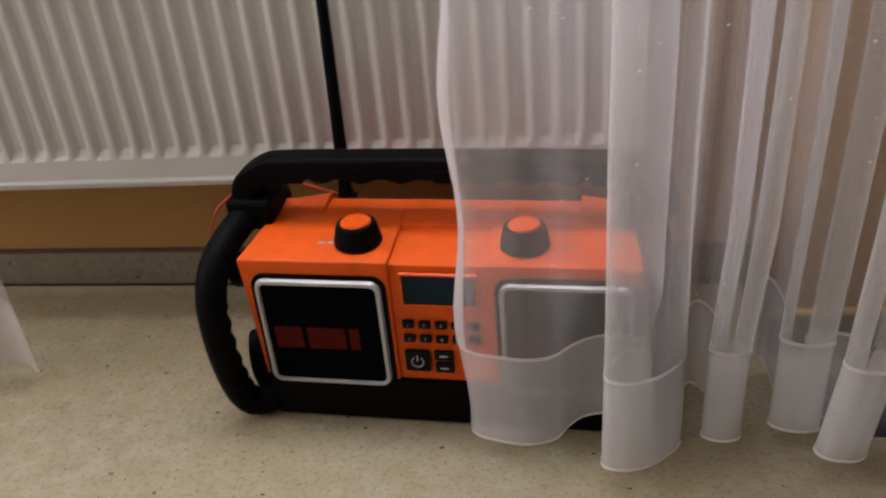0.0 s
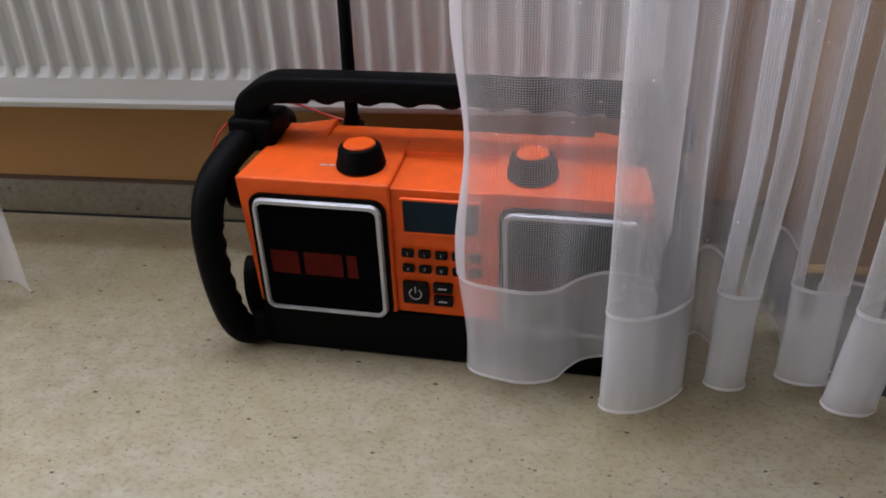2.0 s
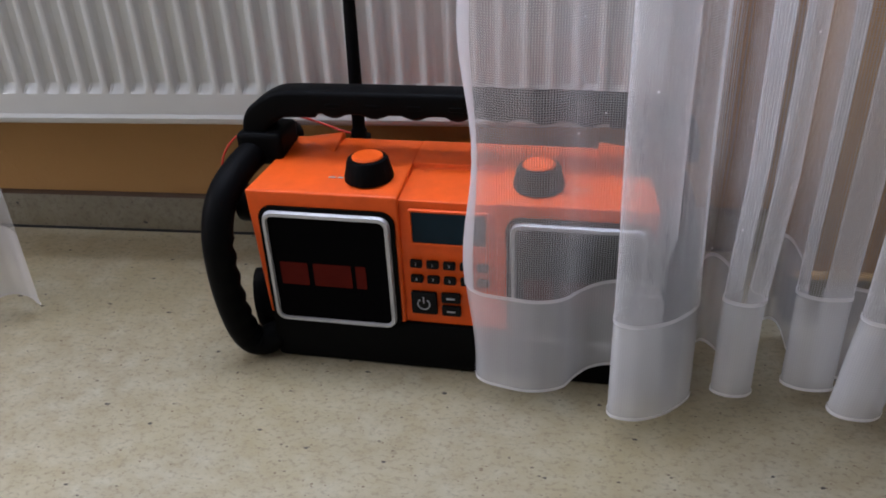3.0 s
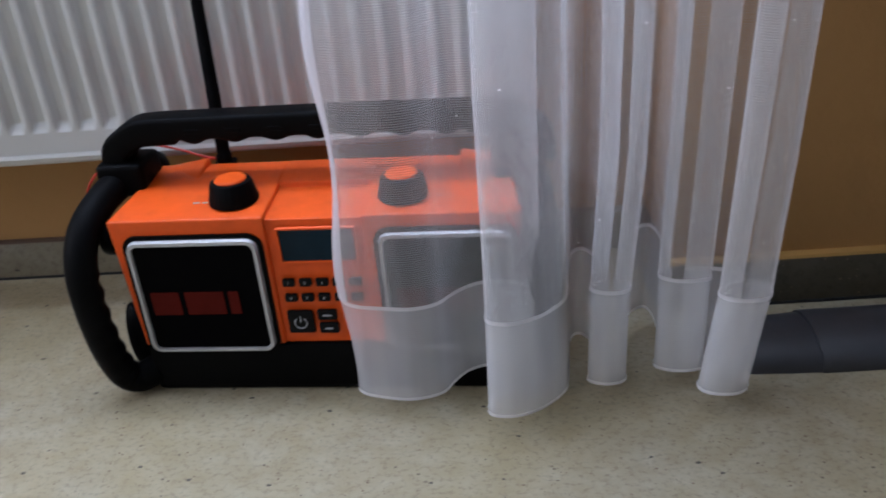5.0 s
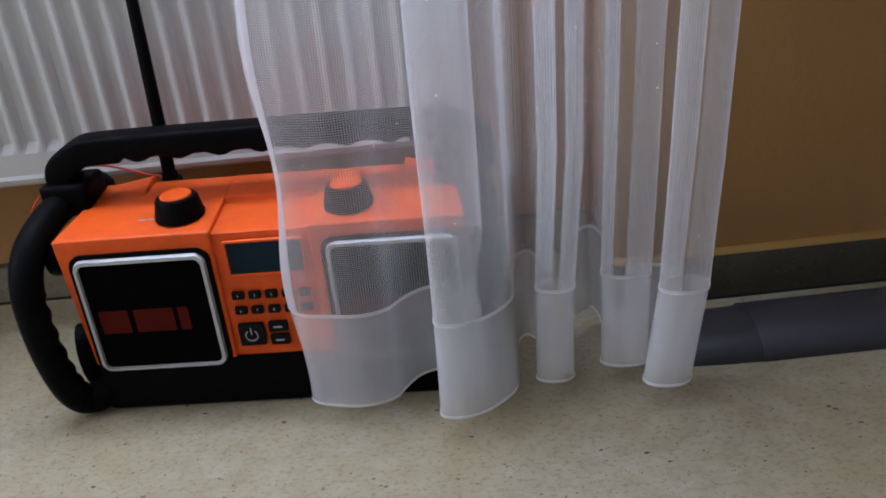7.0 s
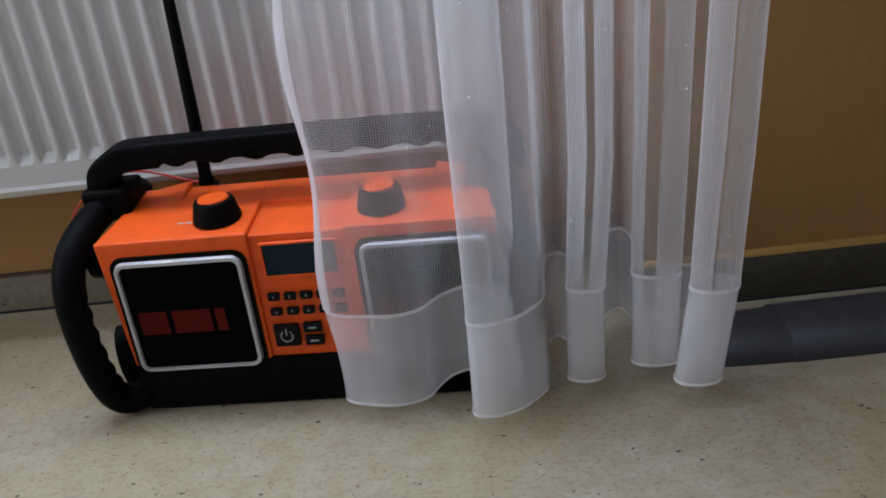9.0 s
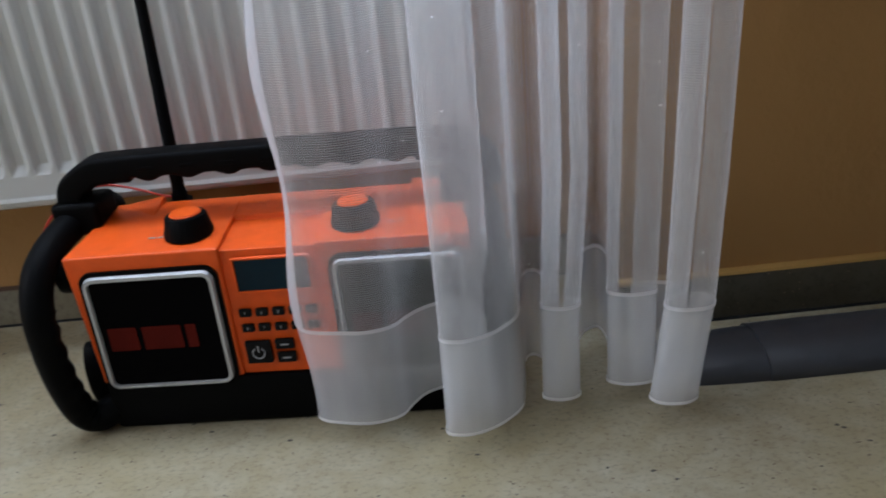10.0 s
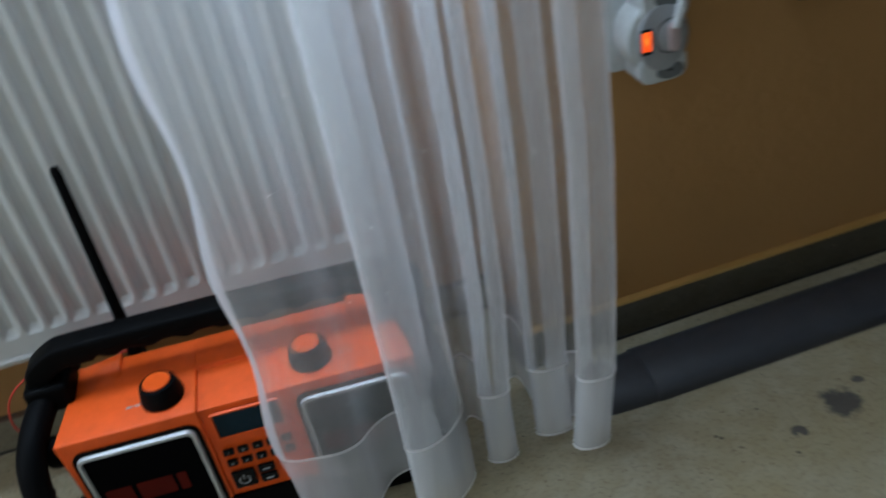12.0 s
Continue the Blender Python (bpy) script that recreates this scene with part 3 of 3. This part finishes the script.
cord = mesh_ob("red_cord", tube([(-0.088, 0.120, 0.085), (-0.090, 0.108, 0.120), (-0.085, 0.101, 0.142), (-0.079, 0.100, 0.158), (-0.069, 0.100, 0.171), (-0.056, 0.100, 0.181), (-0.036, 0.100, 0.193), (-0.018, 0.100, 0.1990), (0.001, 0.100, 0.1985), (0.020, 0.101, 0.1930), (0.038, 0.103, 0.1855), (0.050, 0.105, 0.1815), (0.056, 0.106, 0.1800)], 0.0011, 8, 6), RED_CORD, True)
tagged(cord, "thin red cord slung over the radio behind its handle", "cord")

# ---------------------------------------------------------------- sheer curtains
def drape(name, plan, zs, shift, material, parent=None, off=0.0, per=6, span=None, label=""):
    """A hanging sheet over a plan curve. shift(x, y, z) bends it; off sets it off along its normal."""
    path = smooth_path([(x, y, 0) for x, y in plan], per)
    n = len(path)
    run = [0.0]
    for a, b in zip(path, path[1:]):
        run.append(run[-1] + (b - a).length)
    pick = [i for i in range(n) if span is None or span[0] <= run[i] <= span[1]]
    bm = bmesh.new()
    uv = bm.loops.layers.uv.new("cloth")
    rows = []
    for z in zs:
        row = []
        for i in pick:
            d = (path[min(i + 1, n - 1)] - path[max(i - 1, 0)]).normalized()
            side = Vector((d.y, -d.x, 0))
            p = path[i] + side * off
            row.append((bm.verts.new(shift(p.x, p.y, z, run[i])), run[i], z))
        rows.append(row)
    for a, b in zip(rows, rows[1:]):
        for k in range(len(a) - 1):
            q = (a[k], a[k + 1], b[k + 1], b[k])
            f = bm.faces.new([v[0] for v in q])
            for loop, v in zip(f.loops, q):
                loop[uv].uv = (v[1], v[2])
    me = bpy.data.meshes.new(name)
    bm.to_mesh(me)
    bm.free()
    me.materials.append(material)
    me.polygons.foreach_set("use_smooth", [True] * len(me.polygons))
    ob = new(name, me)
    ob.parent = parent
    if label:
        tagged(ob, label)
    return ob


def threads(plan, zs, shift, parent, pitch=0.0011, depth=0.00021, start=0.0):
    """The warp threads of a sheet: fine ribs across it, which close the cloth where it turns edge-on."""
    path = smooth_path([(x, y, 0) for x, y in plan], 12)
    bm = bmesh.new()
    run, due = 0.0, start
    for a, b in zip(path, path[1:]):
        d = b - a
        while due <= run + d.length:
            p = a.lerp(b, (due - run) / d.length)
            side = Vector((d.y, -d.x, 0)).normalized() * (depth / 2)
            rows = [[bm.verts.new(shift((p + e).x, (p + e).y, z, due)) for e in (-side, side)] for z in zs]
            for q, r in zip(rows, rows[1:]):
                bm.faces.new((q[0], q[1], r[1], r[0]))
            due += pitch
        run += d.length
    me = bpy.data.meshes.new("warp_threads")
    bm.to_mesh(me)
    bm.free()
    me.materials.append(THREAD)
    ob = new("warp_threads", me)
    ob.parent = parent
    return tagged(ob, kind="stuff")


def levels(lo, hi, n):
    return [lo + (hi - lo) * i / (n - 1) for i in range(n)]


# plan of the folds: a wide one before the radio, a deep one beside it, then three narrow ones that tuck in behind their fronts
WIDE_FOLDS = [(0.180, -0.010), (0.186, -0.020), (0.200, -0.027), (0.230, -0.031), (0.252, -0.026), (0.267, -0.014), (0.281, -0.008), (0.300, -0.0065), (0.322, -0.0065), (0.334, -0.009), (0.338, -0.015),
              (0.329, -0.022), (0.312, -0.027), (0.300, -0.035), (0.296, -0.045), (0.301, -0.053), (0.317, -0.054), (0.336, -0.045), (0.3495, -0.0325), (0.3590, -0.0180), (0.3615, -0.0040), (0.3622, 0.014)]
NARROW_FOLDS = [(0.3630, 0.036), (0.3655, 0.055), (0.3720, 0.063), (0.3800, 0.058), (0.3885, 0.040), (0.3925, 0.020), (0.3920, 0.009), (0.3850, 0.003), (0.3775, -0.003), (0.3810, -0.009), (0.3920, -0.0125), (0.4030, -0.011), (0.4090, -0.005), (0.4075, 0.001), (0.4015, 0.004), (0.3990, 0.010),
                (0.4020, 0.025), (0.4085, 0.055), (0.4165, 0.085), (0.4270, 0.101), (0.4370, 0.104), (0.4430, 0.088), (0.4465, 0.050), (0.4465, 0.031), (0.4420, 0.023), (0.4355, 0.019), (0.4345, 0.013), (0.4390, 0.0085), (0.4500, 0.005), (0.4640, 0.005), (0.4740, 0.008), (0.4720, 0.0145),
                (0.4600, 0.0175), (0.4570, 0.022), (0.4680, 0.0255), (0.4880, 0.021), (0.4985, 0.011), (0.4970, 0.002), (0.4860, -0.005), (0.4775, -0.012), (0.4795, -0.0215), (0.4890, -0.027), (0.5040, -0.027), (0.5145, -0.0195), (0.5150, -0.009), (0.5060, -0.003), (0.4990, -0.004)]
RIGHT_PLAN = WIDE_FOLDS + NARROW_FOLDS


def right_shift(x, y, z, run):
    g = min(max((z - 0.022) / 0.32, -0.1), 1.0)
    wide = 0.003 + max(0, min((x - 0.36) / 0.13, 1)) * 0.012
    dx = wide * (g - 0.28)
    rise = min(max((z - 0.09) / 0.12, 0.0), 1.0)
    near = lambda lo, hi: min(1.0, max(0.0, (x - lo) / 0.006)) * min(1.0, max(0.0, (hi - x) / 0.006))
    dx -= 0.0035 * rise * near(0.340, 0.370)
    dx += rise * near(0.368, 0.416) * (0.0065 + 0.08 * (x - 0.393))
    dx += 0.0025 * rise * near(0.474, 0.60)
    if z < 0.103:
        swing = 1 if x > 0.345 else min(1, max(0.15, (-y - 0.008) / 0.012))
        dx -= 0.010 * (0.103 - z) / 0.081 * min(1, max(0, (x - 0.46) / 0.015)) * min(1, max(0, (0.008 - y) / 0.012))
        y -= 0.13 * (0.103 - z) * swing
    else:
        y += 0.006 * min((z - 0.103) / 0.3, 1)
    lift = 0.0
    if 0.262 < x < 0.345 and y > -0.03:
        lift = 0.010 * math.sin(math.pi * (x - 0.262) / 0.083)
    wav = 0.0
    if run < 0.03:
        wav = (1 - run / 0.03) * (0.0045 * math.sin(z * 33 + 0.6) - 0.002)
    y = y if x > 0.345 or y < -0.0065 else -0.0065
    soft = 0.0016 * noise.noise(Vector((x * 30, y * 30, z * 6)))
    return Vector((x + dx + wav + soft, y + soft, z + lift * max(0, 1 - max(z - 0.103, 0) / 0.15)))


def right_curtain():
    top = tagged(empty("sheer_curtain", (0.35, 0, 0)), "sheer white voile curtain in deep folds, hanging before the radio", "curtain")
    top.location = (0, 0, 0)
    up = levels(0.103, 0.62, 30) + levels(0.68, 2.4, 12)
    cloth = drape("cloth", RIGHT_PLAN, up, right_shift, SHEER, top)
    threads(RIGHT_PLAN, up, right_shift, cloth)
    hem = drape("hem", RIGHT_PLAN, levels(0.022, 0.103, 8), right_shift, HEM, top, label="doubled hem of the curtain")
    drape("hem_lining", RIGHT_PLAN, levels(0.0225, 0.1025, 8), right_shift, HEM, hem, off=-0.0012)
    drape("seam", RIGHT_PLAN, [0.1012, 0.1030, 0.1046], right_shift, STITCH, hem, off=0.0007)
    drape("hem_edge", RIGHT_PLAN, [0.0215, 0.0228, 0.0242], right_shift, STITCH, hem, off=0.0007)
    drape("side_hem", RIGHT_PLAN, up, right_shift, SELVEDGE, top, off=0.0009, span=(0, 0.016), label="folded side hem")
    return top


right_curtain()

LEFT_PLAN = [(-0.266 - 0.024 * i, 0.018 + 0.026 * math.sin(i * 1.35) * min(1, i / 2)) for i in range(12)]


def left_shift(x, y, z, run):
    s = 0.002 * noise.noise(Vector((x * 20, y * 20, z * 5)))
    return Vector((x + s - 0.004 * min(z, 0.5), y + s, z))


top = tagged(empty("sheer_curtain"), "second sheer white voile curtain drawn aside", "curtain")
drape("cloth", LEFT_PLAN, levels(0.102, 0.6, 20) + levels(0.7, 2.4, 8), left_shift, SHEER, top)
hem = drape("hem", LEFT_PLAN, levels(0.02, 0.102, 6), left_shift, HEM, top)
drape("hem_lining", LEFT_PLAN, levels(0.0205, 0.1015, 6), left_shift, HEM, hem, off=-0.0012)
drape("hem_edge", LEFT_PLAN, [0.0195, 0.0208, 0.0222], left_shift, STITCH, hem, off=0.0007)

for x0, x1, nm in ((-1.05, 0.60, "curtain_rail"),):
    rail = mesh_ob(nm, block(x0, x1, -0.035, 0.02, 2.40, 2.43, 0.004), FRAME_WHITE, True)
    tagged(rail, "white curtain rail", "rail", kind="structure")

# ---------------------------------------------------------------- cable duct on the floor
def cable_duct():
    top = tagged(empty("cable_duct"), "dark grey half-round plastic cable duct lying along the wall", "cable duct")
    top.matrix_world = Matrix.Translation((0.53, 0.0155, 0)) @ Matrix.Rotation(SKEW, 4, "Z")
    bpy.context.view_layer.update()
    def dome(w, h, inset=0.0):
        return [(0.041 + (w / 2) * math.cos(radians(a)), max(0, h * math.sin(radians(a)) ** 0.75 if 0 < a < 180 else 0)) for a in range(180, -1, -12)]
    part("duct_cover", prism(dome(0.0835, 0.0245), 0.046, 0.52, ALONG, 0.0008, 2), DUCT, top)
    bm = bmesh.new()
    rows = []
    for c, w, h in ((-0.045, 0.060, 0.0125), (-0.035, 0.068, 0.0155), (-0.01, 0.075, 0.0190), (0.02, 0.079, 0.0212), (0.052, 0.0805, 0.0225)):
        rows.append([bm.verts.new((c, a, b)) for a, b in dome(w, h)])
    for a, b in zip(rows, rows[1:]):
        for k in range(len(a) - 1):
            bm.faces.new((a[k], a[k + 1], b[k + 1], b[k]))
        bm.faces.new((a[-1], a[0], b[0], b[-1]))
    bm.faces.new(rows[0])
    bm.faces.new(rows[-1])
    part("end_sleeve", bm, DUCT, top)
    return top


cable_duct()

# ---------------------------------------------------------------- wall socket with adapter
def socket():
    base = Matrix.Translation(CORNER) @ Matrix.Rotation(SKEW, 4, "Z") @ Matrix.Translation((0.115, 0, 0.385))
    plate = tagged(empty("wall_socket"), "white square wall socket", "socket")
    plate.matrix_world = base
    bpy.context.view_layer.update()
    part("plate", prism(round_rect(0, 0.080, -0.046, 0.040, 0.006), 0.0, 0.010, FRONT, 0.002), WHITE_PLASTIC, plate)
    ad = tagged(empty("socket_adapter"), "white and grey multi-way socket adapter with a lit orange switch", "adapter")
    ad.matrix_world = base @ Matrix.Translation((0.0335, -0.010, -0.006))
    bpy.context.view_layer.update()
    body = [(0.030 * math.cos(radians(a)), 0.034 * math.sin(radians(a))) for a in range(0, 360, 12)]
    part("body", prism(body, 0.0, 0.034, FRONT, 0.005, 3), WHITE_PLASTIC, ad, "white body")
    part("lower_outlet", prism(round_rect(-0.019, 0.031, -0.0455, -0.014, 0.012), 0.002, 0.037, FRONT, 0.004, 3), WHITE_PLASTIC, ad)
    part("upper_outlet", prism(round_rect(-0.014, 0.033, 0.012, 0.062, 0.012), 0.002, 0.037, FRONT, 0.004, 3), WHITE_PLASTIC, ad)
    face = [(0.0055 + 0.0255 * math.cos(radians(a)), 0.032 * math.sin(radians(a))) for a in range(0, 360, 10)]
    part("face", prism(face, 0.030, 0.0392, FRONT, 0.0015), PALE_GREY, ad, "pale grey face")
    for z in (-0.0345, 0.036):
        o = [(0.0125 + 0.0145 * math.cos(radians(a)), z + 0.0080 * math.sin(radians(a))) for a in range(0, 360, 15)]
        w = part("outlet", prism(o, 0.036, 0.0384, FRONT, 0.0008), GREY_PLASTIC, ad, "dark grey outlet")
        part("pin_hole", lathe([(0.0018, 0.0380), (0.0018, 0.0388)], (0.012, 0, z + 0.001), 12, "y"), HOLE, w)
    part("switch_frame", prism(round_rect(-0.0178, -0.0068, -0.0125, 0.0130, 0.001, 2), 0.032, 0.0396, FRONT), HOLE, ad)
    part("switch", prism(round_rect(-0.0168, -0.0078, -0.0090, 0.0100, 0.001, 2), 0.034, 0.0406, FRONT, 0.001), GLOW, ad, "glowing orange rocker switch")
    plug = tagged(empty("plug"), "pale flat mains plug with a white cord, in the adapter", "plug")
    plug.matrix_world = ad.matrix_world.copy()
    bpy.context.view_layer.update()
    part("plug_gap", lathe([(0.0172, 0.0390), (0.0172, 0.0396), (0.0168, 0.0397)], (0.0135, 0, 0.001), 36, "y"), HOLE, plug)
    part("plug_collar", lathe([(0.0160, 0.0392), (0.0160, 0.0405), (0.0152, 0.0410)], (0.0135, 0, 0.001), 36, "y"), PALE_GREY, plug)
    part("plug_body", prism(round_rect(0.0085, 0.0200, -0.0135, 0.0150, 0.005), 0.0405, 0.0455, FRONT, 0.002, 3), PALE_PLUG, plug)
    part("cord", tube([(0.015, -0.0435, 0.010), (0.019, -0.0455, 0.024), (0.0225, -0.0465, 0.045), (0.026, -0.043, 0.080), (0.04, -0.03, 0.14), (0.06, -0.012, 0.25), (0.065, -0.004, 0.45)], lambda f: 0.0046 if f < 0.40 else 0.003, 10, 16, lambda f, a: 1 + (0.13 * math.sin(f * 230) if f < 0.40 else 0)), WHITE_PLASTIC, plug)


socket()


def dark_box():
    m = Matrix.Translation(CORNER) @ Matrix.Rotation(SKEW, 4, "Z") @ Matrix.Translation((0.315, 0, 0.365))
    top = tagged(empty("junction_box"), "dark brown surface-mounted box on the ochre wall", "junction box")
    top.matrix_world = m
    bpy.context.view_layer.update()
    part("case", prism(round_rect(0, 0.070, 0, 0.075, 0.006), 0.0, 0.024, FRONT, 0.003, 3), BROWN_PLASTIC, top)
    part("lid", prism(round_rect(0.004, 0.066, 0.004, 0.071, 0.005), 0.0236, 0.028, FRONT, 0.002, 2), BROWN_PLASTIC, top)


dark_box()
